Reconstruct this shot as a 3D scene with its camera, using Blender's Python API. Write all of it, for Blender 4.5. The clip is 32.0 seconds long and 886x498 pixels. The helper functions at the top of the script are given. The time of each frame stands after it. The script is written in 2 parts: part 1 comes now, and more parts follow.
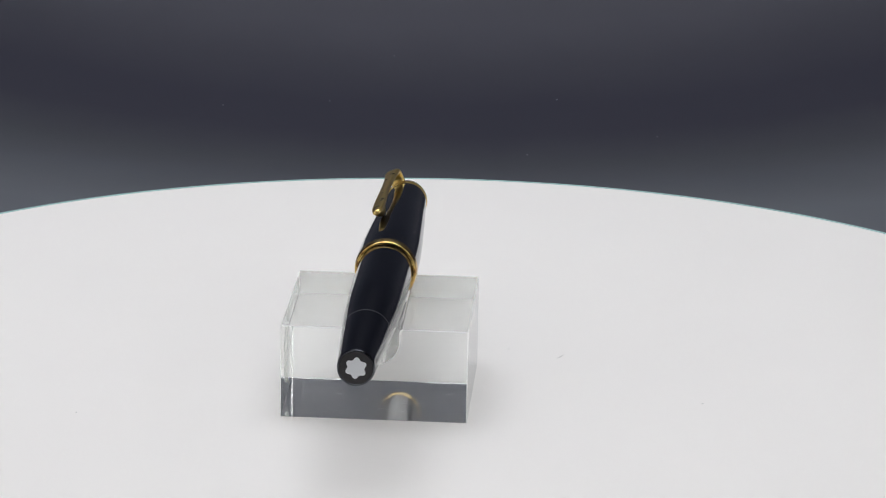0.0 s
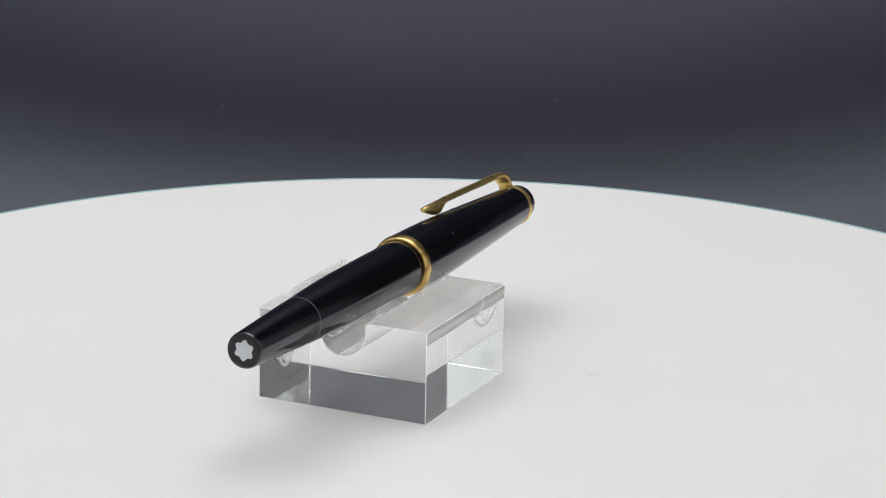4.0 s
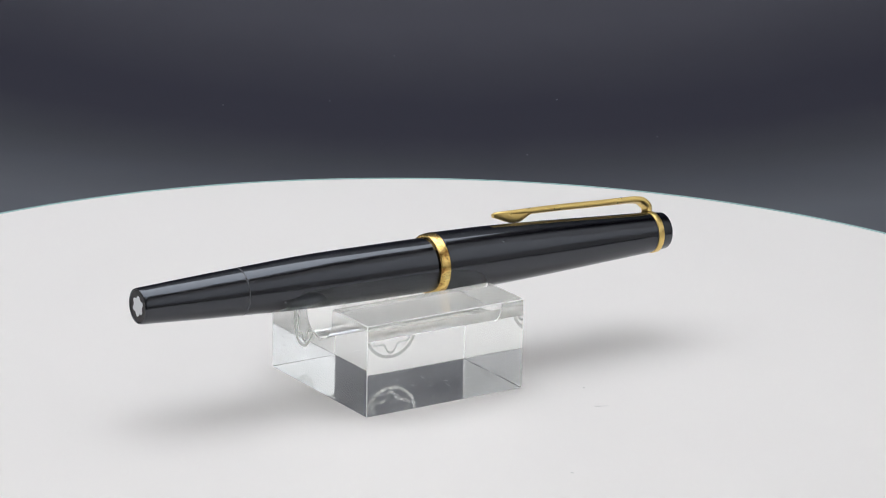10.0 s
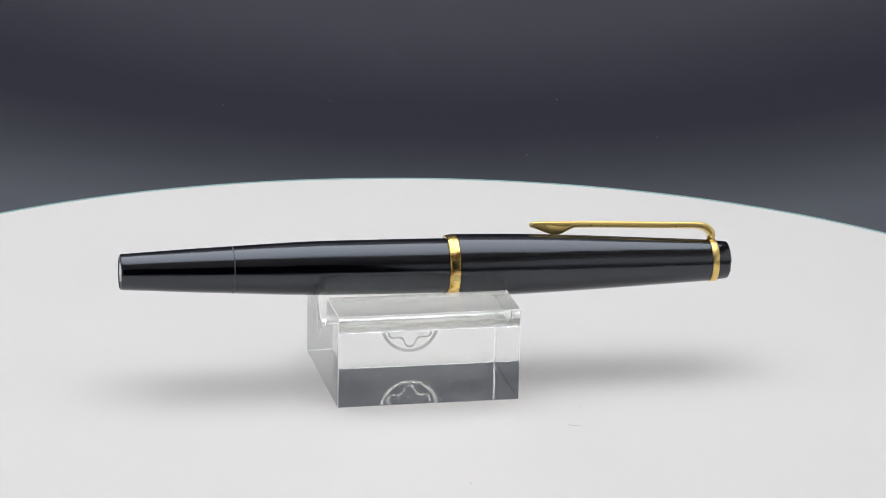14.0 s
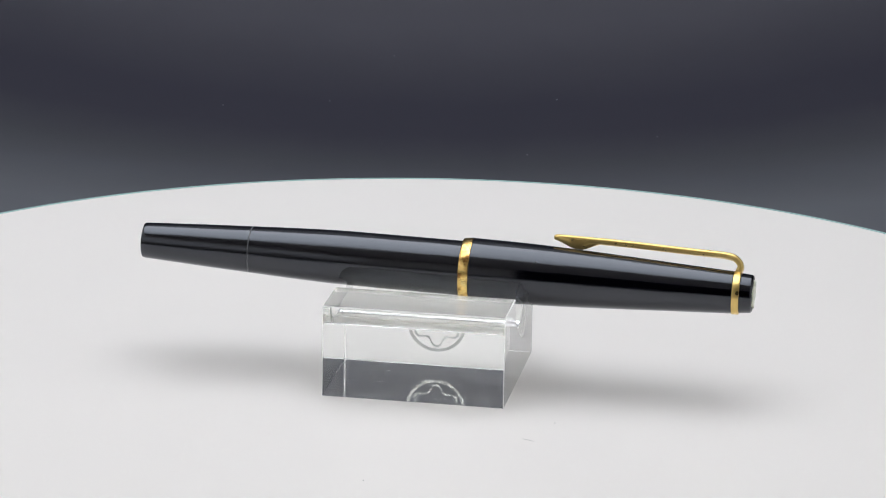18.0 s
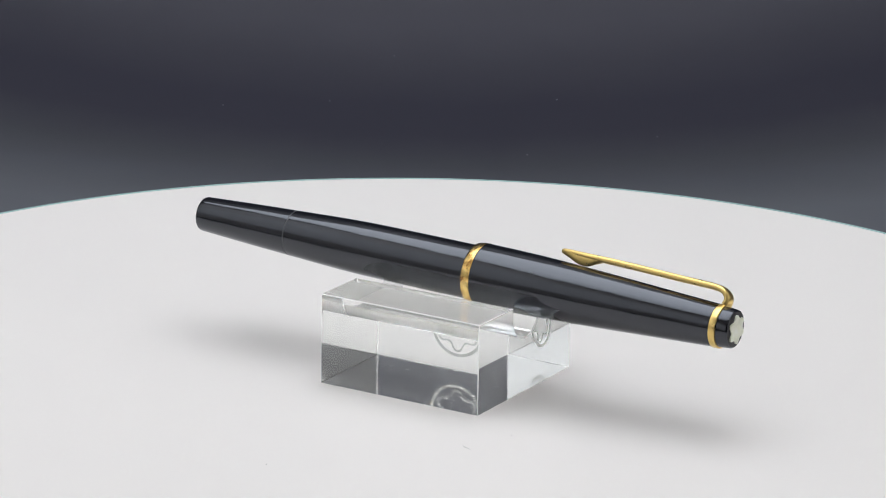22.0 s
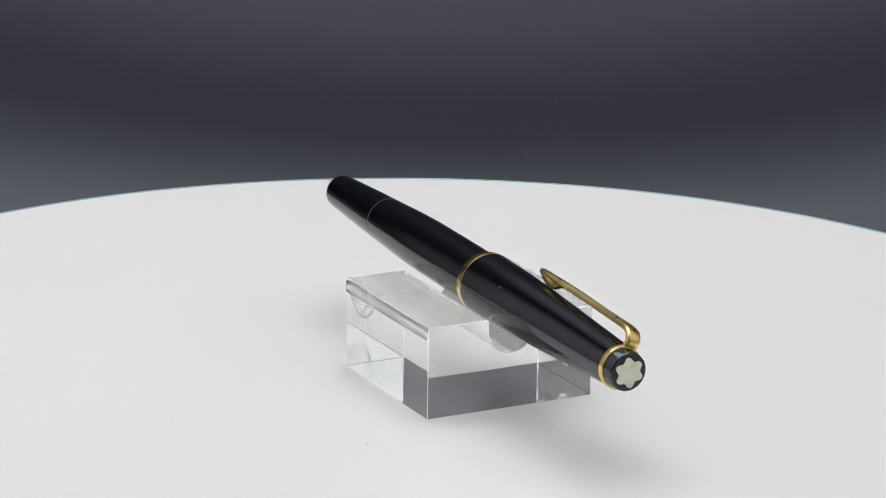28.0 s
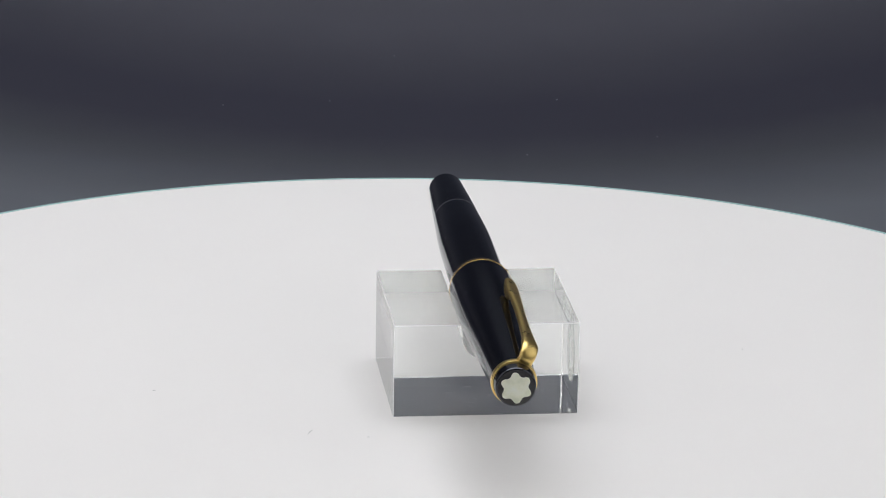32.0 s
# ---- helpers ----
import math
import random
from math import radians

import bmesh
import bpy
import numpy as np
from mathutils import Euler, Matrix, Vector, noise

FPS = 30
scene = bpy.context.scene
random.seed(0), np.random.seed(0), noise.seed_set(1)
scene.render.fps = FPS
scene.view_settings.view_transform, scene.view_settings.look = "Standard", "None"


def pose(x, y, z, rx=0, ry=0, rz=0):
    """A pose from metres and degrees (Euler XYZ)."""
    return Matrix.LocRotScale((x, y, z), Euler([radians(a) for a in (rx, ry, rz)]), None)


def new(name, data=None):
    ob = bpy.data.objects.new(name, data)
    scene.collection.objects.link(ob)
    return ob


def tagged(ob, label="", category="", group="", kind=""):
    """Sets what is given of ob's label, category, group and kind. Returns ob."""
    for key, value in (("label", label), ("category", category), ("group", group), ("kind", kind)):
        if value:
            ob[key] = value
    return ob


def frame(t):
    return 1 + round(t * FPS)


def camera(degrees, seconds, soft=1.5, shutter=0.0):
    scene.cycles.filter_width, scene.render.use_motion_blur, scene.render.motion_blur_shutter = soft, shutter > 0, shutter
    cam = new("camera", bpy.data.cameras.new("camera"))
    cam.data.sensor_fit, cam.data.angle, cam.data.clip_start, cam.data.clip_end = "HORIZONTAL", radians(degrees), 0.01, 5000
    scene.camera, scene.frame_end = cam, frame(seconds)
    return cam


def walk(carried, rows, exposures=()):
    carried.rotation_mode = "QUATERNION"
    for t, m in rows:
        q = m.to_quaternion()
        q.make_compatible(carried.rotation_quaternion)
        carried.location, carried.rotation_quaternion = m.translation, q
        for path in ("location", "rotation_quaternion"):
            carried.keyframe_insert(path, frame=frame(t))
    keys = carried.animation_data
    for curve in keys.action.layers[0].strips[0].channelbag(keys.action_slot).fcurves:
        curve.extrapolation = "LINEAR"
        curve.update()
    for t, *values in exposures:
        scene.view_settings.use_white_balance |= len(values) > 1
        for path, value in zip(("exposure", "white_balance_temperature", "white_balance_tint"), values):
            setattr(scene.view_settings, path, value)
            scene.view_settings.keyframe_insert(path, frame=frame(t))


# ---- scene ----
SECONDS = 32.0
cam = camera(12.696, SECONDS, soft=1.1)

# ---- camera: stands still on a stand before the turntable ----
EYE = Vector((0.0, -0.80409, 0.27343))
PAN, TILT, ROLL = 0.1805, 16.758, 1.015
CAM_POSE = Matrix.Translation(EYE) @ pose(0, 0, 0, 90 - TILT, 0, -PAN) @ pose(0, 0, 0, 0, 0, ROLL)
walk(cam, [(0.0, CAM_POSE), (SECONDS, CAM_POSE)])

# ---- light: a white-walled photo booth with a diffused lamp overhead and one along each side ----
LAMP_Z, LAMP_X0, LAMP_X1, LAMP_Y0, LAMP_Y1 = 0.72, -0.45, 0.35, -0.32, 0.51
LAMP_POWER, SIDE_POWER = 2.35, 0.40
scene.view_settings.exposure = 0.0
world = bpy.data.worlds.new("world")
scene.world = world
world.use_nodes = True
world.node_tree.nodes["Background"].inputs[0].default_value = (0.02, 0.02, 0.024, 1)
world.node_tree.nodes["Background"].inputs[1].default_value = 1.0

# ---- how the turntable turns ----
def turn_angle(t):
    """Degrees about z at t seconds; clockwise seen from above."""
    return math.degrees(-0.07278 - 0.09275 * t + 4e-5 * (t - 16) ** 2)


def turned(t):
    return pose(0, 0, 0, 0, 0, turn_angle(t))


# ---- materials ----
def material(name, colour, rough=0.5, metal=0.0, spec=0.5):
    m = bpy.data.materials.new(name)
    m.use_nodes = True
    b = m.node_tree.nodes["Principled BSDF"]
    b.inputs["Base Color"].default_value = (*colour, 1)
    b.inputs["Roughness"].default_value = rough
    b.inputs["Metallic"].default_value = metal
    b.inputs["Specular IOR Level"].default_value = spec
    return m


def node(m, kind, **values):
    n = m.node_tree.nodes.new(kind)
    for key, value in values.items():
        n.inputs[key].default_value = value
    return n


def link(m, a, out, b, into):
    m.node_tree.links.new(a.outputs[out], b.inputs[into])


def shader(m):
    return m.node_tree.nodes["Principled BSDF"]


def noise_on(m, scale, detail=4.0, rough=0.55):
    c = node(m, "ShaderNodeTexCoord")
    n = node(m, "ShaderNodeTexNoise", Scale=scale, Detail=detail, Roughness=rough)
    link(m, c, "Object", n, "Vector")
    return n


def ramp(m, source, out, stops):
    r = m.node_tree.nodes.new("ShaderNodeValToRGB")
    while len(r.color_ramp.elements) < len(stops):
        r.color_ramp.elements.new(0.5)
    for e, (at, colour) in zip(r.color_ramp.elements, stops):
        e.position, e.color = at, (*colour, 1)
    link(m, source, out, r, "Fac")
    return r


def bumped(m, source, out, strength, distance):
    b = node(m, "ShaderNodeBump", Strength=strength, Distance=distance)
    link(m, source, out, b, "Height")
    link(m, b, "Normal", shader(m), "Normal")


RESIN = material("black_resin", (0.0009, 0.0008, 0.0020), 0.06, spec=0.80)
shader(RESIN).inputs["Specular Tint"].default_value = (0.86, 0.90, 1.0, 1)
shader(RESIN).inputs["IOR"].default_value = 1.56
n = noise_on(RESIN, 900)
r = ramp(RESIN, n, "Fac", [(0.35, (0.06,) * 3), (0.75, (0.12,) * 3)])
link(RESIN, r, "Color", shader(RESIN), "Roughness")
# hand polish along the pen spreads its gloss round the barrel
around = node(RESIN, "ShaderNodeTangent")
around.direction_type, around.axis = "RADIAL", "Y"
shader(RESIN).inputs["Anisotropic"].default_value = 0.85
link(RESIN, around, "Tangent", shader(RESIN), "Tangent")
# faint lengthwise polishing marks
c = node(RESIN, "ShaderNodeTexCoord")
mp = node(RESIN, "ShaderNodeMapping", Scale=(1.0, 0.035, 1.0))
n = node(RESIN, "ShaderNodeTexNoise", Scale=1100.0, Detail=3.0, Roughness=0.5)
link(RESIN, c, "Object", mp, "Vector")
link(RESIN, mp, "Vector", n, "Vector")
bumped(RESIN, n, "Fac", 1.0, 0.00003)

RESIN_END = material("matt_black_resin", (0.026, 0.023, 0.025), 0.5)
n = noise_on(RESIN_END, 1500, 5, 0.7)
r = ramp(RESIN_END, n, "Fac", [(0.3, (0.019, 0.017, 0.019)), (0.6, (0.030, 0.027, 0.029)), (0.75, (0.055, 0.052, 0.055))])
link(RESIN_END, r, "Color", shader(RESIN_END), "Base Color")

GOLD = material("gold_plate", (0.81, 0.585, 0.21), 0.3, 1.0)
n = noise_on(GOLD, 700, 5)
r = ramp(GOLD, n, "Fac", [(0.3, (0.26,) * 3), (0.7, (0.36,) * 3)])
link(GOLD, r, "Color", shader(GOLD), "Roughness")

GOLD_WORN = material("worn_gold_plate", (0.86, 0.56, 0.18), 0.22, 1.0)
n = noise_on(GOLD_WORN, 650, 6, 0.7)
r = ramp(GOLD_WORN, n, "Fac", [(0.38, (0.34, 0.17, 0.05)), (0.49, (0.84, 0.56, 0.18)), (0.62, (0.93, 0.70, 0.28)), (0.72, (0.97, 0.80, 0.42))])
link(GOLD_WORN, r, "Color", shader(GOLD_WORN), "Base Color")
bumped(GOLD_WORN, n, "Fac", 0.25, 0.0002)

INLAY = material("ivory_resin", (0.81, 0.81, 0.73), 0.3)
n = noise_on(INLAY, 420, 3)
r = ramp(INLAY, n, "Fac", [(0.35, (0.76, 0.78, 0.62)), (0.5, (0.86, 0.87, 0.70)), (0.68, (0.89, 0.91, 0.80))])
link(INLAY, r, "Color", shader(INLAY), "Base Color")
INLAY_TAIL = material("white_resin", (0.80, 0.82, 0.84), 0.3)

# clear acrylic; its top and slot carry a faint haze of fine scuffs
def acrylic(name, low, mid, high, stretch, dust, gloss=0.0):
    """low, mid, high: how much of the surface is scuffed; stretch draws the scuffs out to scratches."""
    m = bpy.data.materials.new(name)
    m.use_nodes = True
    glass = shader(m)
    glass.inputs["Base Color"].default_value = (0.975, 0.988, 0.974, 1)
    glass.inputs["Transmission Weight"].default_value = 1.0
    glass.inputs["Roughness"].default_value = gloss
    glass.inputs["IOR"].default_value = 1.49
    haze = node(m, "ShaderNodeBsdfDiffuse", Color=(*dust, 1))
    veil = node(m, "ShaderNodeBsdfTranslucent", Color=(*dust, 1))
    both = node(m, "ShaderNodeAddShader")
    mixer = node(m, "ShaderNodeMixShader")
    c = node(m, "ShaderNodeTexCoord")
    mp = node(m, "ShaderNodeMapping", Scale=stretch)
    n = node(m, "ShaderNodeTexNoise", Scale=260.0, Detail=5.0, Roughness=0.65)
    link(m, c, "Object", mp, "Vector")
    link(m, mp, "Vector", n, "Vector")
    r = ramp(m, n, "Fac", [(0.35, (low,) * 3), (0.64, (mid,) * 3), (0.76, (high,) * 3)])
    link(m, r, "Color", mixer, 0)
    link(m, glass, "BSDF", mixer, 1)
    link(m, haze, "BSDF", both, 0)
    link(m, veil, "BSDF", both, 1)
    link(m, both, "Shader", mixer, 2)
    link(m, mixer, "Shader", m.node_tree.nodes["Material Output"], "Surface")
    return m


ACRYLIC = bpy.data.materials.new("clear_acrylic")
ACRYLIC.use_nodes = True
shader(ACRYLIC).inputs["Base Color"].default_value = (0.975, 0.988, 0.974, 1)
shader(ACRYLIC).inputs["Transmission Weight"].default_value = 1.0
shader(ACRYLIC).inputs["Roughness"].default_value = 0.0
shader(ACRYLIC).inputs["IOR"].default_value = 1.49
ACRYLIC_TOP = acrylic("scuffed_acrylic_top", 0.11, 0.13, 0.17, (1.0, 1.0, 1.0), (0.95, 0.92, 0.87), 0.05)
ACRYLIC_FOOT = acrylic("scuffed_acrylic_underside", 0.058, 0.066, 0.10, (0.4, 1.6, 1.0), (0.93, 0.93, 0.94))
ACRYLIC_EDGE = acrylic("ground_acrylic_edge", 0.45, 0.5, 0.6, (1.0, 1.0, 1.0), (0.95, 0.94, 0.92))

ETCHED = bpy.data.materials.new("etched_acrylic")
ETCHED.use_nodes = True
frost = node(ETCHED, "ShaderNodeBsdfDiffuse", Color=(0.93, 0.93, 0.90, 1))
glow_through = node(ETCHED, "ShaderNodeBsdfTranslucent", Color=(0.93, 0.93, 0.90, 1))
clear = node(ETCHED, "ShaderNodeBsdfTransparent")
half = node(ETCHED, "ShaderNodeMixShader", Fac=0.5)
etch = node(ETCHED, "ShaderNodeMixShader", Fac=0.74)
link(ETCHED, frost, "BSDF", half, 1)
link(ETCHED, glow_through, "BSDF", half, 2)
link(ETCHED, clear, "BSDF", etch, 1)
link(ETCHED, half, "Shader", etch, 2)
link(ETCHED, etch, "Shader", ETCHED.node_tree.nodes["Material Output"], "Surface")

DISC = material("white_acrylic_top", (0.80, 0.795, 0.80), 0.38, spec=0.22)
n = noise_on(DISC, 14, 3)
r = ramp(DISC, n, "Fac", [(0.3, (0.834, 0.790, 0.757)), (0.7, (0.849, 0.805, 0.770))])
link(DISC, r, "Color", shader(DISC), "Base Color")

RIM = material("cut_acrylic_edge", (0.34, 0.53, 0.51), 0.3, spec=0.4)
# backdrop light falloff put into its colour: mid grey foot, charcoal behind, paler top
CLOTH = material("backdrop_painted_falloff", (0.06, 0.06, 0.07), 0.85, spec=0.2)
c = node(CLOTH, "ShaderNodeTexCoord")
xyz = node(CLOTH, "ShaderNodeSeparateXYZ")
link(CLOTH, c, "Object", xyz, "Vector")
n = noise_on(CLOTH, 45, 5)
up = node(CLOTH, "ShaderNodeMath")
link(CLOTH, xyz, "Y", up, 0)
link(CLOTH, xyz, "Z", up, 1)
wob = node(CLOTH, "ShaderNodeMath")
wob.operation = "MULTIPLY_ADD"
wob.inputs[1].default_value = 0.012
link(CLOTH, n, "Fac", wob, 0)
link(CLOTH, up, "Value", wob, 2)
# the painted falloff dips towards both sides
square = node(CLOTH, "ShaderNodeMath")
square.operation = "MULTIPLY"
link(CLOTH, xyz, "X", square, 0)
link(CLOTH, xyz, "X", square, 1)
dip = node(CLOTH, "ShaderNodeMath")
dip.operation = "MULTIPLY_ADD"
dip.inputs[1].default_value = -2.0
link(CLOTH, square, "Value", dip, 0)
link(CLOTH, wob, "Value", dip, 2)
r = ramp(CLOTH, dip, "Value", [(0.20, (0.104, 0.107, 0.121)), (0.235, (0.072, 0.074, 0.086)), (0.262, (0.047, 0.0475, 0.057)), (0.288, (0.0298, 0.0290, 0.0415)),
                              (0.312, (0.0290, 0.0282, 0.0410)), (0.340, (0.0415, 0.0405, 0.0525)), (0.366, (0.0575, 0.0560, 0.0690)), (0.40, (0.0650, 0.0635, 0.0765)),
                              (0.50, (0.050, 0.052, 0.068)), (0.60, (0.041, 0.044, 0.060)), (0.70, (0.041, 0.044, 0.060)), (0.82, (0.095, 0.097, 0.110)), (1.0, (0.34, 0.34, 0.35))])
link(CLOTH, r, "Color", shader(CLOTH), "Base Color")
# light's fade painted on the booth's side sheets, white by lamps, charcoal at back
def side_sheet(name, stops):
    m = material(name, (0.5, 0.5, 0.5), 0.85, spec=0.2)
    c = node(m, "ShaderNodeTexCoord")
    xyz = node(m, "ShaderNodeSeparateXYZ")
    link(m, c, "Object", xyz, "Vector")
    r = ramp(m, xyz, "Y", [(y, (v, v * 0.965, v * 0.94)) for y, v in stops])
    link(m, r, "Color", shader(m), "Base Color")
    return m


SIDE_WEST = side_sheet("painted_fade_side_sheet_west", [(0.14, 0.80), (0.20, 0.72), (0.25, 0.56), (0.30, 0.36), (0.34, 0.20), (0.39, 0.05)])
SIDE_EAST = side_sheet("painted_fade_side_sheet_east", [(0.08, 0.80), (0.14, 0.70), (0.19, 0.50), (0.24, 0.25), (0.30, 0.05)])
BOOTH = material("black_booth_fabric", (0.012, 0.012, 0.013), 0.9, spec=0.2)
WHITE_FABRIC = material("white_booth_fabric", (0.845, 0.80, 0.755), 0.7, spec=0.2)
FRAME = material("black_lamp_housing", (0.02, 0.02, 0.02), 0.5)
SPECK = material("pale_lint", (0.13, 0.13, 0.15), 0.9)
SCRATCH = material("scratched_acrylic", (0.36, 0.36, 0.38), 0.6)
CHIP = material("pale_chip", (0.10, 0.105, 0.11), 0.5)
JOINT = material("joint_edge_glint", (0.075, 0.077, 0.084), 0.4)
LINT = material("grey_lint", (0.58, 0.56, 0.53), 0.9)

GLOW = bpy.data.materials.new("lamp_diffuser")
GLOW.use_nodes = True
shader(GLOW).inputs["Base Color"].default_value = (0.8, 0.8, 0.8, 1)
shader(GLOW).inputs["Emission Color"].default_value = (0.935, 0.985, 1.045, 1)
c = node(GLOW, "ShaderNodeTexCoord")
mp = node(GLOW, "ShaderNodeMapping", Scale=(1 / 0.85, 1 / 0.70, 1.0), Location=(0.07 / 0.85, -0.20 / 0.70, 0.0))
g = node(GLOW, "ShaderNodeTexGradient")
g.gradient_type = "SPHERICAL"
link(GLOW, c, "Object", mp, "Vector")
link(GLOW, mp, "Vector", g, "Vector")
r = ramp(GLOW, g, "Fac", [(0.05, (0.25,) * 3), (0.30, (0.55,) * 3), (0.55, (0.86,) * 3), (0.85, (1.0,) * 3)])
mu = node(GLOW, "ShaderNodeMath")
mu.operation = "MULTIPLY"
mu.inputs[1].default_value = LAMP_POWER * 1.31
link(GLOW, r, "Color", mu, 0)
link(GLOW, mu, "Value", shader(GLOW), "Emission Strength")

# the side diffusers glow brightest at the middle and fade to their edges
SIDE_GLOW = bpy.data.materials.new("side_lamp_diffuser")
SIDE_GLOW.use_nodes = True
shader(SIDE_GLOW).inputs["Base Color"].default_value = (0.8, 0.8, 0.8, 1)
shader(SIDE_GLOW).inputs["Emission Color"].default_value = (0.985, 0.995, 1.0, 1)
c = node(SIDE_GLOW, "ShaderNodeTexCoord")
mp = node(SIDE_GLOW, "ShaderNodeMapping", Scale=(1.0, 1 / 1.15, 1 / 0.27), Location=(0.0, 0.52 / 1.15, 0.0))
g = node(SIDE_GLOW, "ShaderNodeTexGradient")
g.gradient_type = "SPHERICAL"
link(SIDE_GLOW, c, "Object", mp, "Vector")
link(SIDE_GLOW, mp, "Vector", g, "Vector")
mu = node(SIDE_GLOW, "ShaderNodeMath")
mu.operation = "MULTIPLY"
mu.inputs[1].default_value = SIDE_POWER
r = ramp(SIDE_GLOW, g, "Fac", [(0.0, (0.10,) * 3), (0.25, (0.65,) * 3), (0.55, (1.0,) * 3)])
link(SIDE_GLOW, r, "Color", mu, 0)
link(SIDE_GLOW, mu, "Value", shader(SIDE_GLOW), "Emission Strength")


# ---- building helpers ----
def mesh_of(bm, mat, name, smooth=True, sharp=35):
    bmesh.ops.recalc_face_normals(bm, faces=bm.faces[:])
    me = bpy.data.meshes.new(name)
    for f in bm.faces:
        f.smooth = smooth
    if smooth:
        for e in bm.edges:
            if len(e.link_faces) == 2 and e.calc_face_angle(0) > radians(sharp):
                e.smooth = False
    bm.to_mesh(me)
    bm.free()
    me.materials.append(mat)
    return me


def part(name, bm, mat, parent=None, label="", smooth=True, sharp=35):
    ob = new(name, mesh_of(bm, mat, name, smooth, sharp))
    ob.parent = parent
    return tagged(ob, label)


def lathe(profile, segments=128, axis="Y"):
    """A solid of revolution about y (or z) from (along, radius) pairs; ends with radius 0 are closed."""
    bm = bmesh.new()
    rings = []
    for s, rad in profile:
        if rad <= 1e-7:
            rings.append([bm.verts.new((0, s, 0) if axis == "Y" else (0, 0, s))])
            continue
        ring = []
        for i in range(segments):
            a = 2 * math.pi * i / segments
            c, d = rad * math.sin(a), rad * math.cos(a)
            ring.append(bm.verts.new((c, s, d) if axis == "Y" else (c, d, s)))
        rings.append(ring)
    for a, b in zip(rings, rings[1:]):
        for i in range(segments):
            j = (i + 1) % segments
            quad = [a[i % len(a)], a[j % len(a)], b[j % len(b)], b[i % len(b)]]
            face = list(dict.fromkeys(quad))
            if len(face) > 2:
                bm.faces.new(face)
    return bm


def ring_lathe(profile, segments, axis):
    bm = bmesh.new()
    rings = []
    for s, rad in profile:
        ring = []
        for i in range(segments):
            a = 2 * math.pi * i / segments
            c, d = rad * math.sin(a), rad * math.cos(a)
            ring.append(bm.verts.new((c, s, d) if axis == "Y" else (c, d, s)))
        rings.append(ring)
    for k in range(len(rings)):
        a, b = rings[k], rings[(k + 1) % len(rings)]
        for i in range(segments):
            j = (i + 1) % segments
            bm.faces.new((a[i], a[j], b[j], b[i]))
    return bm


def box(x0, x1, y0, y1, z0, z1, bevel=0.0, segments=2):
    bm = bmesh.new()
    bmesh.ops.create_cube(bm, size=1)
    for v in bm.verts:
        v.co = ((x0 + x1) / 2 + v.co.x * (x1 - x0), (y0 + y1) / 2 + v.co.y * (y1 - y0), (z0 + z1) / 2 + v.co.z * (z1 - z0))
    if bevel:
        bmesh.ops.bevel(bm, geom=bm.edges[:], offset=bevel, segments=segments, affect="EDGES", profile=0.5)
    return bm


def prism(outline, y0, y1):
    """Extrudes an (x, z) outline along y."""
    bm = bmesh.new()
    a = [bm.verts.new((x, y0, z)) for x, z in outline]
    b = [bm.verts.new((x, y1, z)) for x, z in outline]
    bm.faces.new(a)
    bm.faces.new(b[::-1])
    for i in range(len(a)):
        j = (i + 1) % len(a)
        bm.faces.new((a[i], b[i], b[j], a[j]))
    return bm


def smooth_curve(points, steps=8):
    """Catmull-Rom through (along, value) pairs."""
    p = [points[0], *points, points[-1]]
    out = []
    for k in range(1, len(p) - 2):
        for i in range(steps):
            u = i / steps
            out.append(tuple(0.5 * (2 * p[k][c] + (p[k + 1][c] - p[k - 1][c]) * u
                       + (2 * p[k - 1][c] - 5 * p[k][c] + 4 * p[k + 1][c] - p[k + 2][c]) * u * u
                       + (3 * p[k][c] - p[k - 1][c] - 3 * p[k + 1][c] + p[k + 2][c]) * u ** 3) for c in range(len(p[0]))))
    out.append(tuple(points[-1]))
    return out


def lobed(radius, depth, phase=0.0, count=6, steps=96):
    """A rounded six-lobed outline."""
    out = []
    for i in range(steps):
        a = 2 * math.pi * i / steps
        k = math.cos(count * (a + phase))
        k = radius + depth * (1.2 * k - 0.2 * k ** 3)
        out.append((k * math.cos(a), k * math.sin(a)))
    return out


# ---- the booth: white side walls and ceiling, a dark cloth swept up at the back and round the sides ----
FLOOR_Z = -0.03
BOOTH_X, BOOTH_Y0, BOOTH_Y1, BOOTH_Z = 0.48, -1.20, 0.53, 0.74
SWEEP_Y, SWEEP_R = 0.28, 0.22


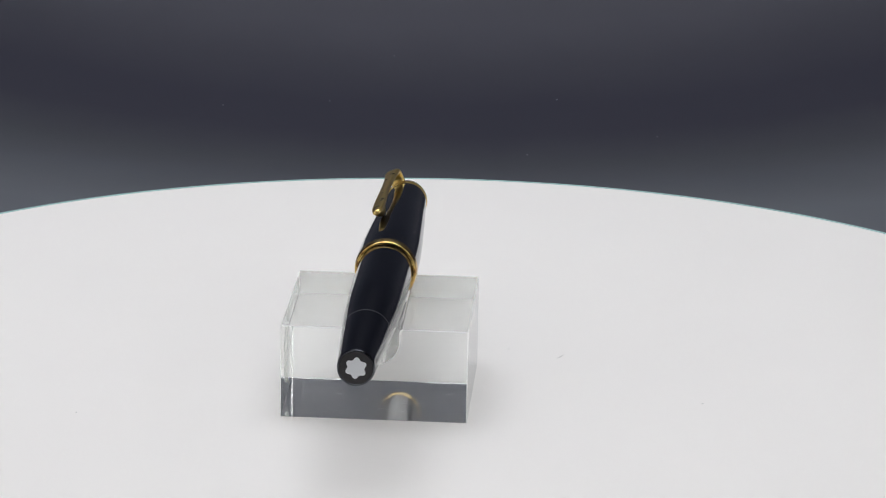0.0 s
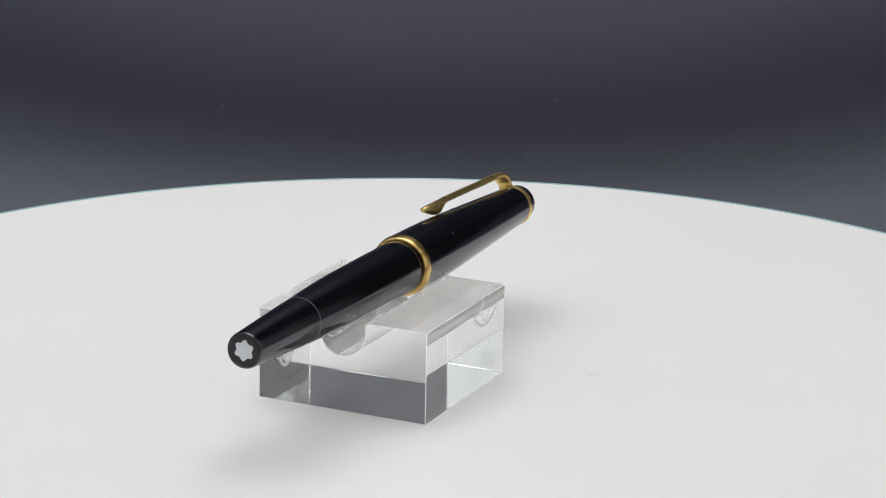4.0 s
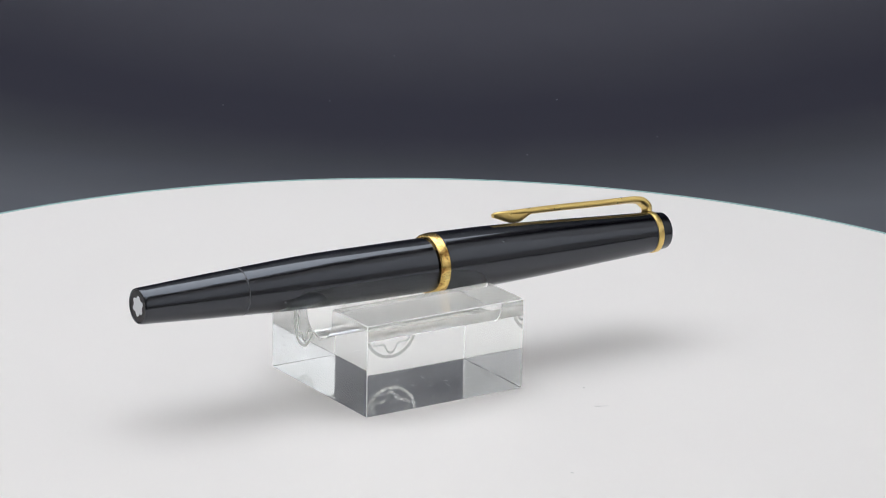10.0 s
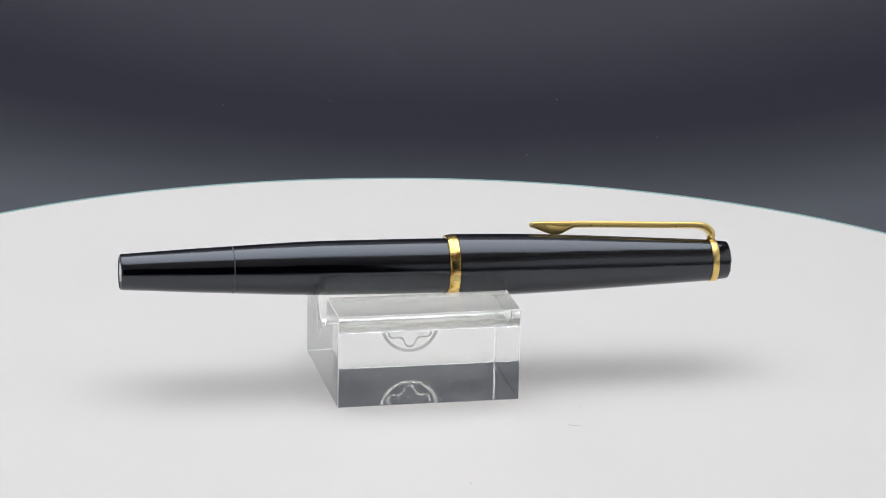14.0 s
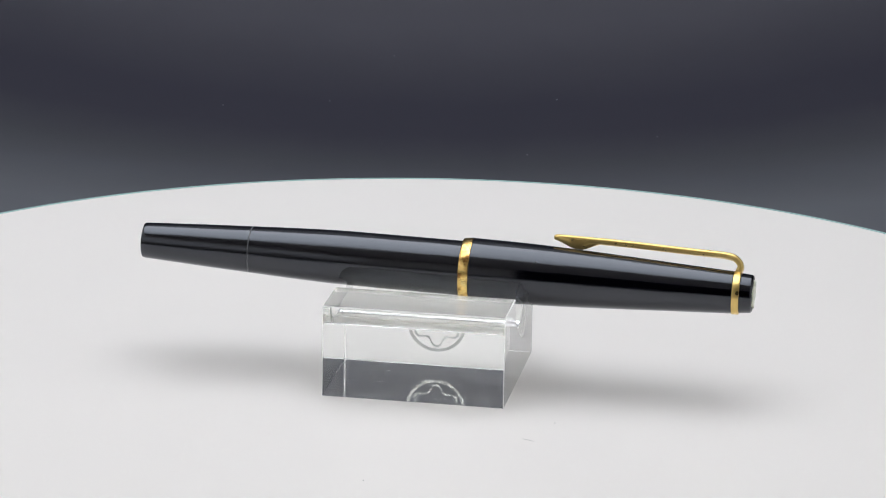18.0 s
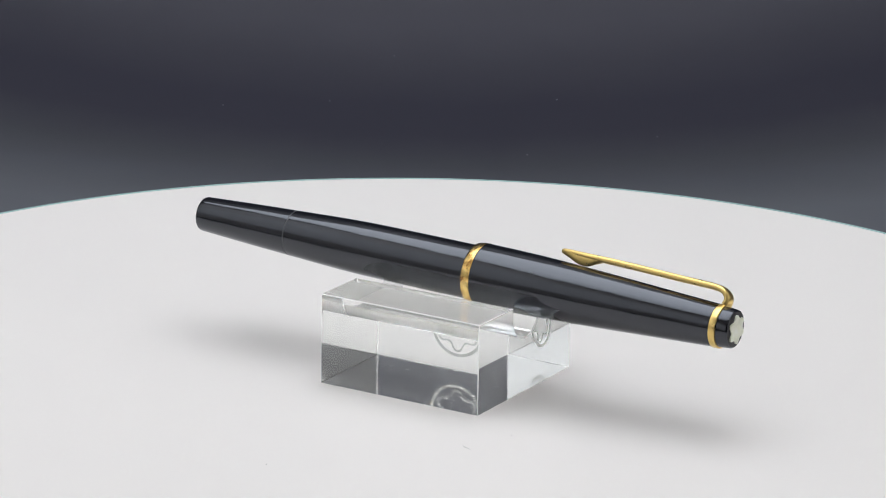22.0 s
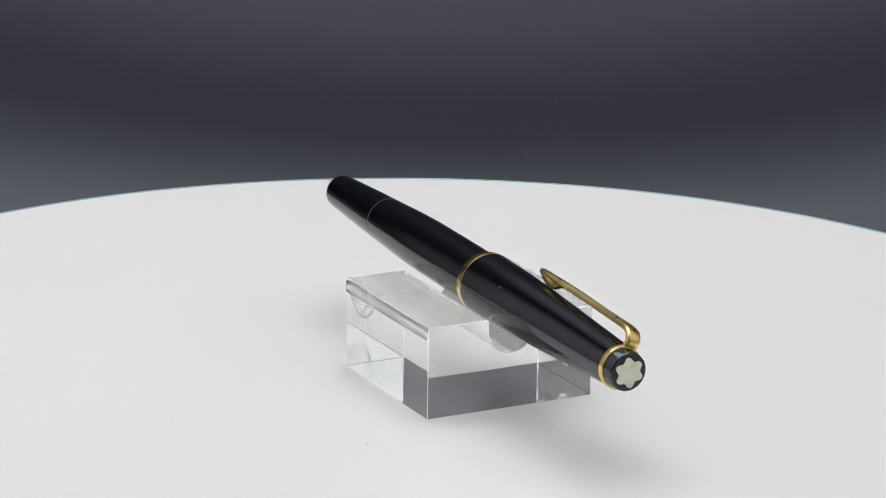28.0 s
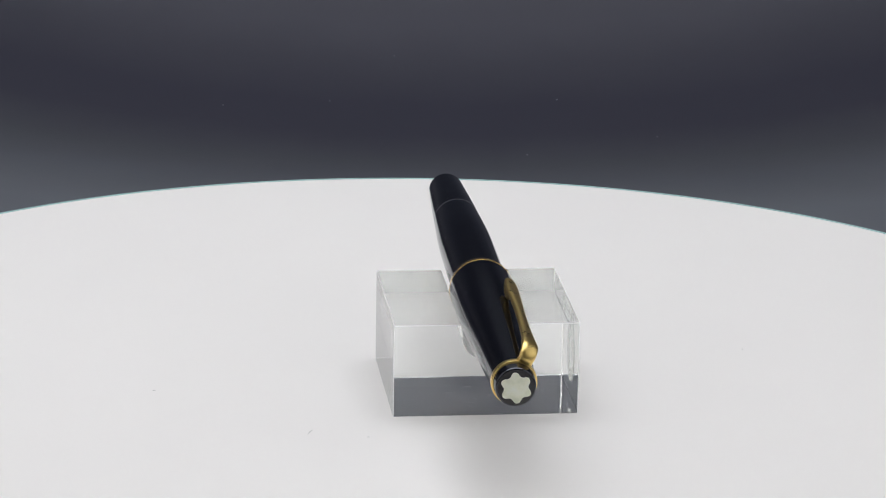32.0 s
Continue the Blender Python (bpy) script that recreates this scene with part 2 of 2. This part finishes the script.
def backdrop():
    outline = [(-1.6, FLOOR_Z), (-0.6, FLOOR_Z), (0.0, FLOOR_Z), (SWEEP_Y, FLOOR_Z)]
    for i in range(1, 25):
        a = radians(90) * i / 24
        outline.append((SWEEP_Y + SWEEP_R * math.sin(a), FLOOR_Z + SWEEP_R * (1 - math.cos(a))))
    outline.append((SWEEP_Y + SWEEP_R, BOOTH_Z))
    bm = bmesh.new()
    front = [[bm.verts.new((x, y, z)) for y, z in outline] for x in (-0.475, 0.475)]
    back = [[bm.verts.new((x, y + (0.003 if z > FLOOR_Z else 0), z - 0.003)) for y, z in outline] for x in (-0.475, 0.475)]
    for i in range(len(outline) - 1):
        bm.faces.new((front[0][i], front[1][i], front[1][i + 1], front[0][i + 1]))
        bm.faces.new((back[0][i], back[0][i + 1], back[1][i + 1], back[1][i]))
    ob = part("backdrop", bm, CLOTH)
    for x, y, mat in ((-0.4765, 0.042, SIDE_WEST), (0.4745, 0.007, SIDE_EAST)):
        part("side_drape", box(x, x + 0.002, y, 0.50, FLOOR_Z + 0.001, BOOTH_Z - 0.001), mat, ob, "side sheet with light fade painted white to charcoal", smooth=False)
    # specks of lint on the sheet
    for x, y, z in ((-0.0618, 0.3283, -0.0246), (-0.0306, 0.3319, -0.0238), (-0.0121, 0.3571, -0.0161), (0.0364, 0.3351, -0.0230), (0.0271, 0.2963, -0.0294), (0.0651, 0.3120, -0.0277)):
        bm = bmesh.new()
        bmesh.ops.create_icosphere(bm, subdivisions=1, radius=0.0003)
        part("lint_speck", bm, SPECK, ob).location = (x, y, z)
    return tagged(ob, "charcoal grey cloth backdrop sweeping up behind the turntable", "backdrop", kind="structure")


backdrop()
for nm, b in (("wall_west", (-BOOTH_X - 0.01, -BOOTH_X, BOOTH_Y0, BOOTH_Y1, -0.04, BOOTH_Z)),
              ("wall_east", (BOOTH_X, BOOTH_X + 0.01, BOOTH_Y0, BOOTH_Y1, -0.04, BOOTH_Z)),
              ("wall_north", (-BOOTH_X, BOOTH_X, BOOTH_Y1 - 0.01, BOOTH_Y1, -0.04, BOOTH_Z))):
    tagged(part(nm, box(*b), WHITE_FABRIC, smooth=False), "white fabric wall of the photo booth", "wall", kind="structure")
# a flap half closes the booth's front, beside the camera
tagged(part("wall_south", box(-BOOTH_X, -0.33, BOOTH_Y0 - 0.01, BOOTH_Y0 - 0.001, -0.027, BOOTH_Z - 0.001), WHITE_FABRIC, smooth=False),
       "white fabric front flap of the photo booth", "wall", kind="structure")
tagged(part("ceiling", box(-BOOTH_X - 0.01, BOOTH_X + 0.01, BOOTH_Y0, BOOTH_Y1, BOOTH_Z, BOOTH_Z + 0.01), WHITE_FABRIC, smooth=False),
       "white fabric ceiling of the photo booth", "ceiling", kind="structure")
for nm, b in (("room_wall_west", (-1.42, -1.40, -1.6, 0.8, -0.05, 1.4)), ("room_wall_east", (1.40, 1.42, -1.6, 0.8, -0.05, 1.4)),
              ("room_wall_south", (-1.42, 1.42, -1.62, -1.60, -0.05, 1.4)), ("room_wall_north", (-1.42, 1.42, 0.80, 0.82, -0.05, 1.4)),
              ("room_ceiling", (-1.42, 1.42, -1.62, 0.82, 1.40, 1.42)), ("table_top", (-1.42, 1.42, -1.62, 0.82, -0.07, -0.04))):
    tagged(part(nm, box(*b), BOOTH, smooth=False), "plain dark surface of the unlit room around the booth", "wall", kind="structure")


def overhead_lamp():
    lamp = tagged(new("lamp_panel"), "long white diffused lamp panel hanging under the booth ceiling", "lamp")
    lamp.location = (0, 0, LAMP_Z)
    part("housing", box(LAMP_X0 - 0.01, LAMP_X1 + 0.01, LAMP_Y0 - 0.01, LAMP_Y1 + 0.01, 0.004, 0.0195, 0.003), FRAME, lamp, smooth=False)
    part("diffuser", box(LAMP_X0, LAMP_X1, LAMP_Y0, LAMP_Y1, 0.0, 0.0035), GLOW, lamp, "glowing white diffuser", smooth=False)
    return lamp


overhead_lamp()


def side_lamp(side, end):
    lamp = tagged(new("side_lamp"), "flat white diffused lamp panel on the booth's side wall", "lamp", "side lamps of the booth")
    lamp.location = (side * (BOOTH_X - 0.004), 0.10, 0.32)
    part("housing", box(-0.0035, 0.0035, -1.29, end + 0.005, -0.21, 0.21, 0.001), WHITE_FABRIC, lamp, smooth=False)
    part("diffuser", box(-0.0055 if side > 0 else 0.0036, -0.0036 if side > 0 else 0.0055, -1.285, end, -0.205, 0.205), SIDE_GLOW, lamp, "glowing white diffuser", smooth=False)


side_lamp(-1, -0.070)
side_lamp(1, -0.105)

# ---- turntable ----
DISC_R = 0.16573


def turntable():
    table = tagged(new("turntable"), "white round rotating display turntable with a smooth flat top", "turntable")
    table.location = (0, 0, FLOOR_Z)
    h = -FLOOR_Z
    top = [(h, 0.0), (h, 0.04), (h, 0.08), (h, 0.12), (h, DISC_R - 0.004), (h, DISC_R - 0.0012), (h, DISC_R - 0.0008), (h - 0.0003, DISC_R - 0.0002), (h - 0.0009, DISC_R),
           (h - 0.0060, DISC_R), (h - 0.0068, DISC_R - 0.0008), (h - 0.0068, 0.0)]
    part("disc", lathe(top, 256, "Z"), DISC, table)
    rim = [(h - 0.0058, DISC_R - 0.0002), (h - 0.0009, DISC_R - 0.0002), (h - 0.0002, DISC_R - 0.0007), (h + 0.00012, DISC_R - 0.0006), (h + 0.00012, DISC_R - 0.0001),
           (h - 0.0003, DISC_R + 0.0002), (h - 0.0058, DISC_R + 0.0002)]
    part("rim", ring_lathe(rim, 256, "Z"), RIM, table, "thin pale blue-green cut edge")
    part("base", lathe([(0.0, 0.0), (0.0, 0.128), (0.001, 0.13), (h - 0.0072, 0.13), (h - 0.0072, 0.0)], 128, "Z"), DISC, table)

    # a short scratch and a few specks in the top
    def mark(x, y, length, width, turn):
        bm = bmesh.new()
        rim = []
        for i in range(10):
            a = 2 * math.pi * i / 10
            k = 1 + 0.35 * noise.noise(Vector((x * 900 + math.cos(a), y * 900 + math.sin(a), 0)))
            rim.append((length / 2 * k * math.cos(a), width / 2 * k * math.sin(a)))
        low = [bm.verts.new((u, v, 0)) for u, v in rim]
        high = [bm.verts.new((u * 0.8, v * 0.8, 0.00004)) for u, v in rim]
        bm.faces.new(high)
        for i in range(10):
            j = (i + 1) % 10
            bm.faces.new((low[i], low[j], high[j], high[i]))
        ob = part("scratch", bm, LINT, table, "fine grey scratch")
        ob.matrix_basis = pose(x, y, h, 0, 0, turn)

    mark(0.02736, 0.02579, 0.0030, 0.00016, 66)
    mark(0.0270, 0.0249, 0.0016, 0.00012, 48)
    for x, y, size, turn in ((0.0583, -0.0028, 0.0008, 20), (-0.0721, -0.0232, 0.0008, 80), (0.0156, 0.0295, 0.0006, 10)):
        mark(x, y, size, 0.0003, turn)
    return table


TABLE = turntable()

# ---- acrylic display block ----
BLOCK_AT = (-0.01011, -0.00184)
BLOCK_HALF, BLOCK_H = 0.0195, 0.0199
SLOT_HALF, SLOT_DEPTH = 0.0052, 0.0078


def display_block():
    block = tagged(new("display_block"), "clear square acrylic display block with a rounded slot", "display block")
    a, h, r = BLOCK_HALF, BLOCK_H, SLOT_HALF
    # the slot's lips are rounded over
    lip, turns = 0.0008, [math.pi / 2 * i / 8 for i in range(9)]
    outline = [(-a, 0.0), (a, 0.0), (a, h)] + [(r + lip - lip * math.sin(k), h - lip + lip * math.cos(k)) for k in turns]
    bottom = h - SLOT_DEPTH + r
    for i in range(49):
        k = math.pi * i / 48
        outline.append((r * math.cos(k), bottom - r * math.sin(k)))
    outline += [(-r - lip + lip * math.sin(k), h - lip + lip * math.cos(k)) for k in turns[::-1]] + [(-a, h)]
    bm = prism(outline, -a, a)
    bm.normal_update()
    hard = [e for e in bm.edges if len(e.link_faces) == 2 and e.calc_face_angle(0) > radians(60)]
    foot = [e for e in hard if max(v.co.z for v in e.verts) < 1e-6]
    bmesh.ops.bevel(bm, geom=[e for e in hard if e not in foot], offset=0.00016, segments=1, affect="EDGES", profile=0.5)
    # the foot's edges are only just broken and stay polished
    bm.normal_update()
    foot = [e for e in bm.edges if len(e.link_faces) == 2 and max(v.co.z for v in e.verts) < 1e-6 and e.calc_face_angle(0) > radians(60)]
    bmesh.ops.bevel(bm, geom=foot, offset=0.00007, segments=1, affect="EDGES", profile=0.5)
    bm.normal_update()
    for f in bm.faces:
        mid = f.calc_center_median()
        in_slot = abs(mid.x) < r + lip + 1e-5 and mid.z > 0.005 and abs(f.normal.y) < 0.1
        ground = max(abs(c) for c in f.normal) < 0.9 and not in_slot and mid.z > 0.0003
        f.material_index = 2 if ground else 1 if in_slot or (f.normal.z > 0.99 and mid.z > h - 1e-5) else 3 if f.normal.z < -0.99 and mid.z < 1e-5 else 0
    body = part("body", bm, ACRYLIC, block, smooth=False)
    body.visible_shadow = False  # clear acrylic lets the lamps through
    body.data.materials.append(ACRYLIC_TOP)
    body.data.materials.append(ACRYLIC_EDGE)
    body.data.materials.append(ACRYLIC_FOOT)

    # fine scratches in the underside
    rng = random.Random(5)
    for k in range(34):
        bm = bmesh.new()
        cx, cy = rng.choice(((-0.005, -0.009), (0.007, -0.003), (-0.002, 0.008), (0.003, 0.012)))
        x, y = (max(-0.018, min(0.018, c + rng.gauss(0, 0.0045))) for c in (cx, cy))
        turn = rng.choice((0, 90)) + rng.gauss(0, 25)
        length, width = rng.uniform(0.0004, 0.0022), rng.uniform(0.00004, 0.00010)
        bend = rng.uniform(-0.12, 0.12) * length
        left = [bm.verts.new((u * length, bend * (1 - 4 * u * u) - width * (0.5 - abs(u)), 0)) for u in (-0.5, -0.2, 0.2, 0.5)]
        right = [bm.verts.new((u * length, bend * (1 - 4 * u * u) + width * (0.55 - abs(u)), 0.00003)) for u in (-0.5, -0.2, 0.2, 0.5)]
        for i in range(3):
            bm.faces.new((left[i], left[i + 1], right[i + 1], right[i]))
        ob = part("scratch", bm, SCRATCH, block, "fine pale scratch", smooth=False)
        ob.matrix_basis = pose(x, y, 0.00005, 0, 0, turn)

    # small pits in the underside, in a few loose clusters
    for cx, cy, count in ((-0.006, -0.011, 9), (0.009, -0.004, 7), (-0.012, 0.009, 6), (0.011, 0.012, 6)):
        for k in range(count):
            bm = bmesh.new()
            size = rng.uniform(0.00005, 0.00013)
            rim = [(size * rng.uniform(0.6, 1.2) * math.cos(i * math.pi / 3), size * rng.uniform(0.6, 1.2) * math.sin(i * math.pi / 3)) for i in range(6)]
            peak = bm.verts.new((0, 0, 0.00004))
            ring = [bm.verts.new((x, y, 0)) for x, y in rim]
            for i in range(6):
                bm.faces.new((ring[i], ring[(i + 1) % 6], peak))
            ob = part("pit", bm, SCRATCH, block, "tiny pale pit", smooth=False)
            ob.matrix_basis = pose(cx + rng.gauss(0, 0.0018), cy + rng.gauss(0, 0.0018), 0.00005)

    def band(inner, outer, name):
        bm = bmesh.new()
        va = [bm.verts.new((0.0, y, z)) for y, z in inner]
        vb = [bm.verts.new((0.0, y, z)) for y, z in outer]
        vc = [bm.verts.new((0.00006, y, z)) for y, z in inner]
        vd = [bm.verts.new((0.00006, y, z)) for y, z in outer]
        for i in range(len(va)):
            j = (i + 1) % len(va)
            bm.faces.new((va[i], vb[i], vb[j], va[j]))
            bm.faces.new((vc[i], vc[j], vd[j], vd[i]))
            bm.faces.new((va[i], va[j], vc[j], vc[i]))
            bm.faces.new((vb[i], vd[i], vd[j], vb[j]))
        ob = part(name, bm, ETCHED, block, "frosted etched line", smooth=False)
        ob.location = (-a + 0.00012, EMBLEM_Y, EMBLEM_Z)

    def circle(rad):
        return [(rad * math.cos(2 * math.pi * i / 96), rad * math.sin(2 * math.pi * i / 96)) for i in range(96)]

    band(circle(EMBLEM_R - 0.0007), circle(EMBLEM_R), "etched_ring")
    band(lobed(EMBLEM_R * 0.69 - 0.00025, EMBLEM_R * 0.115, radians(30)), lobed(EMBLEM_R * 0.69 + 0.00025, EMBLEM_R * 0.115, radians(30)), "etched_star")
    return block


EMBLEM_Y, EMBLEM_Z, EMBLEM_R = 0.0007, 0.0097, 0.0065
BLOCK = display_block()
BLOCK_POSE = pose(BLOCK_AT[0], BLOCK_AT[1], 0.00015)

# ---- fountain pen: y runs from the tail to the cap's end, z to the clip ----
PEN_TAIL = Vector((-0.01031, -0.06472, 0.02585))
PEN_AXIS = Vector((0.00476, 0.99977, -0.02101))
PEN_ROLL = -25.0


def fountain_pen():
    pen = tagged(new("fountain_pen"), "glossy black capped fountain pen with worn gold trim", "pen")
    mm = 0.001

    def scaled(rows):
        return [(s * mm, rad * mm) for s, rad in rows]

    knob = [(0.25, 0.0), (0.25, 3.3), (0.12, 3.36), (0.02, 3.5), (0.08, 3.68), (0.35, 3.78)] + smooth_curve([(0.6, 3.82), (8.4, 4.25), (16.5, 4.68), (23.7, 5.0)], 6) + [(23.73, 5.0), (23.79, 4.985), (23.82, 4.96), (23.84, 4.88), (23.84, 0.0)]
    part("turning_knob", lathe(scaled(knob)), RESIN, pen)
    part("tail_face", lathe(scaled([(0.2, 0.0), (0.2, 3.4), (0.32, 3.4), (0.32, 0.0)])), RESIN_END, pen, "matt black end face")
    barrel = [(23.88, 0.0), (23.88, 4.90), (23.91, 4.98), (23.96, 5.008), (24.02, 5.014), (24.05, 5.017)] + smooth_curve([(24.1, 5.02), (32.7, 5.43), (38.7, 5.66), (44.8, 5.79), (57, 5.85), (69, 5.86), (74, 5.86)], 6) + [(74, 0.0)]
    part("barrel", lathe(scaled(barrel)), RESIN, pen)
    # added ring; its paler grey stands in for light on the joint's edge
    part("joint_ring", ring_lathe(scaled([(23.71, 4.9), (23.71, 4.998), (23.75, 5.014), (23.95, 5.020), (23.99, 5.008), (23.99, 4.9)]), 128, "Y"), JOINT, pen, "thin grey joint line, edge glint in its colour")
    band = [(69.85, 5.92), (69.85, 6.34), (69.89, 6.42), (69.98, 6.48), (70.3, 6.56), (70.7, 6.635), (71.2, 6.70), (71.90, 6.75), (71.96, 6.75), (72.03, 6.735), (72.08, 6.68), (72.08, 5.95)]
    part("cap_band", ring_lathe(scaled(band), 128, "Y"), GOLD_WORN, pen, "worn gold-plated band with brown spots")
    cap = [(72.12, 5.95), (72.12, 6.64), (72.15, 6.685), (72.21, 6.698), (72.26, 6.70)] + smooth_curve([(72.3, 6.70), (81, 6.60), (87, 6.46), (93.2, 6.22), (99.2, 5.95), (105.2, 5.66), (111.3, 5.34), (117.3, 5.03), (123.3, 4.72), (127.85, 4.485)], 6) + [(127.9, 4.48), (127.97, 4.45), (128.0, 4.40), (128.0, 0.0)]
    part("cap", lathe(scaled([(72.12, 0.0)] + cap)), RESIN, pen)
    ring = [(128.02, 3.8), (128.02, 4.50), (128.07, 4.58), (128.18, 4.61), (128.7, 4.61), (129.3, 4.59), (129.44, 4.56), (129.5, 4.48), (129.5, 3.8)]
    part("clip_ring", ring_lathe(scaled(ring), 128, "Y"), GOLD, pen, "polished gold ring of the clip")
    button = [(129.55, 0.0), (129.55, 4.18), (129.65, 4.25), (131.7, 4.06), (131.95, 4.0), (132.1, 3.88), (132.15, 3.72), (132.15, 0.0)]
    part("cap_button", lathe(scaled(button)), RESIN, pen, "short black button on the cap's end")
    part("end_face", lathe(scaled([(132.0, 0.0), (132.0, 3.7), (132.17, 3.7), (132.26, 3.0), (132.38, 1.8), (132.42, 0.0)])), RESIN_END, pen, "slightly domed matt black end face")

    def inlay(name, s0, s1, radius, depth, mat, label, phase):
        bm = bmesh.new()
        outline = lobed(radius * mm, depth * mm, phase)
        a = [bm.verts.new((x, s0 * mm, z)) for x, z in outline]
        b = [bm.verts.new((x, s1 * mm, z)) for x, z in outline]
        bm.faces.new(a)
        bm.faces.new(b[::-1])
        for i in range(len(a)):
            j = (i + 1) % len(a)
            bm.faces.new((a[i], b[i], b[j], a[j]))
        part(name, bm, mat, pen, label)

    inlay("tail_inlay", 0.12, 0.4, 1.95, 0.25, INLAY_TAIL, "white six-lobed inlay", 0.0)
    inlay("cap_inlay", 132.0, 132.55, 2.8, 0.38, INLAY, "ivory white six-lobed inlay", 0.0)

    # small pale chips in the cap
    for s, turn, size in ((86.4, 73.7, 0.24), (78.0, 40.7, 0.18), (80.3, 6.2, 0.14)):
        rad = 6.70 - 0.011 * (s - 72) if s < 87 else 6.46 - 0.0485 * (s - 87)
        bm = bmesh.new()
        rim = [(size * (1 + 0.5 * math.sin(2.3 * i + s)) * math.cos(i * 0.9), size * (1 + 0.4 * math.cos(3.1 * i + s)) * math.sin(i * 0.9)) for i in range(7)]
        top = bm.verts.new((0, 0, 0.03 * mm))
        ring = [bm.verts.new((u * mm, v * mm, -0.03 * mm)) for u, v in rim]
        for i in range(7):
            bm.faces.new((top, ring[i], ring[(i + 1) % 7]))
        ob = part("chip", bm, CHIP, pen, "tiny pale chip in the resin")
        ob.matrix_basis = pose(0, s * mm, 0, 0, turn, 0) @ pose(0, 0, rad * mm)

    # a tuft of dark lint caught under the clip
    bm = bmesh.new()
    for k in range(5):
        foot = Vector((0.12 * math.sin(2.1 * k), 0.22 * (k - 2), 0))
        tip = foot + Vector((0.25 * math.cos(1.7 * k), 0.3 * math.sin(2.9 * k), 0.28 + 0.1 * math.sin(4.0 * k)))
        ring = [bm.verts.new((foot + Vector((0.07 * math.cos(2.1 * i), 0.07 * math.sin(2.1 * i), -0.06))) * mm) for i in range(3)]
        peak = bm.verts.new(tip * mm)
        for i in range(3):
            bm.faces.new((ring[i], ring[(i + 1) % 3], peak))
        bm.faces.new(ring[::-1])
    part("lint", bm, FRAME, pen, "tuft of dark lint").matrix_basis = pose(0.0002, 100.8 * mm, 5.87 * mm)

    # clip: a tapering sprung bar, its shoulder bent down to the ring
    path = smooth_curve([(128.7, 4.45, 3.3), (129.0, 5.3, 3.2), (128.75, 6.25, 3.4), (127.6, 7.25, 3.5), (125.7, 7.62, 3.25), (123.3, 7.72, 2.75), (117.3, 7.86, 2.2),
                         (111.3, 8.04, 2.0), (105.2, 8.22, 2.15), (99.2, 8.32, 2.6), (95.0, 8.42, 2.8), (92.0, 8.48, 2.6), (90.2, 8.48, 2.2), (89.3, 8.45, 1.7), (88.9, 8.42, 1.0)], 6)
    section = []
    for i in range(18):
        a = 2 * math.pi * i / 18
        u, v = math.cos(a), math.sin(a)
        section.append((0.5 * math.copysign(abs(u) ** 0.6, u), (0.95 if v > 0 else 0.8) * math.copysign(abs(v) ** 0.75, v)))
    bm = bmesh.new()
    rings = []
    for k, (s, h, w) in enumerate(path):
        s0, h0, _ = path[max(k - 1, 0)]
        s1, h1, _ = path[min(k + 1, len(path) - 1)]
        along = Vector((0, s1 - s0, h1 - h0)).normalized()
        up = along.cross(Vector((1, 0, 0)))
        th = (0.64 + 0.16 * max(0.0, min(1.0, (s - 94) / 6))) * min(1.0, 0.65 + (s - 88.9) / 1.4)
        rings.append([bm.verts.new((Vector((cx * w, s, h)) + up * cz * th) * mm) for cx, cz in section])
    for a, b in zip(rings, rings[1:]):
        for i in range(len(a)):
            j = (i + 1) % len(a)
            bm.faces.new((a[i], a[j], b[j], b[i]))
    bm.faces.new(rings[0])
    bm.faces.new(rings[-1][::-1])
    clip = part("clip", bm, GOLD, pen, "gold-plated sprung clip with a leaf-shaped tip", sharp=55)
    # the boat-shaped foot under the tip
    bm = bmesh.new()
    rows = []
    keel = smooth_curve([(89.0, 8.3, 7.95, 1.1), (90.0, 8.35, 7.62, 1.9), (91.2, 8.4, 7.15, 2.4), (92.3, 8.4, 6.68, 2.5), (93.3, 8.4, 6.36, 2.35), (94.4, 8.35, 6.24, 2.15),
                         (95.5, 8.3, 6.30, 2.05), (96.5, 8.3, 6.72, 2.15), (97.6, 8.25, 7.25, 2.2), (98.8, 8.2, 7.7, 2.1)], 3)
    for s, top, low, w in keel:
        ring = []
        for i in range(11):
            a = math.pi * i / 10
            u = math.cos(a)
            ring.append(bm.verts.new((0.5 * w * math.copysign(abs(u) ** 0.8, u) * mm, s * mm, (top - (top - low) * math.sin(a) ** 0.9) * mm)))
        rows.append(ring)
    for a, b in zip(rows, rows[1:]):
        for i in range(len(a)):
            j = (i + 1) % len(a)
            bm.faces.new((a[i], a[j], b[j], b[i]))
    bm.faces.new(rows[0])
    bm.faces.new(rows[-1][::-1])
    part("clip_foot", bm, GOLD, clip, sharp=55)
    return pen


PEN = fountain_pen()


def pen_pose():
    y = PEN_AXIS.normalized()
    z = (Vector((0, 0, 1)) - y * y.z).normalized()
    x = y.cross(z)
    m = Matrix((x, y, z)).transposed().to_4x4()
    return Matrix.Translation(PEN_TAIL) @ m @ pose(0, 0, 0, 0, PEN_ROLL, 0)


PEN_POSE = pen_pose()


# ---- what turns ----
def motions():
    times = [SECONDS * i / 64 for i in range(65)]
    walk(TABLE, [(t, turned(t) @ pose(0, 0, FLOOR_Z)) for t in times])
    walk(BLOCK, [(t, turned(t) @ BLOCK_POSE) for t in times])
    walk(PEN, [(t, turned(t) @ PEN_POSE) for t in times])


motions()
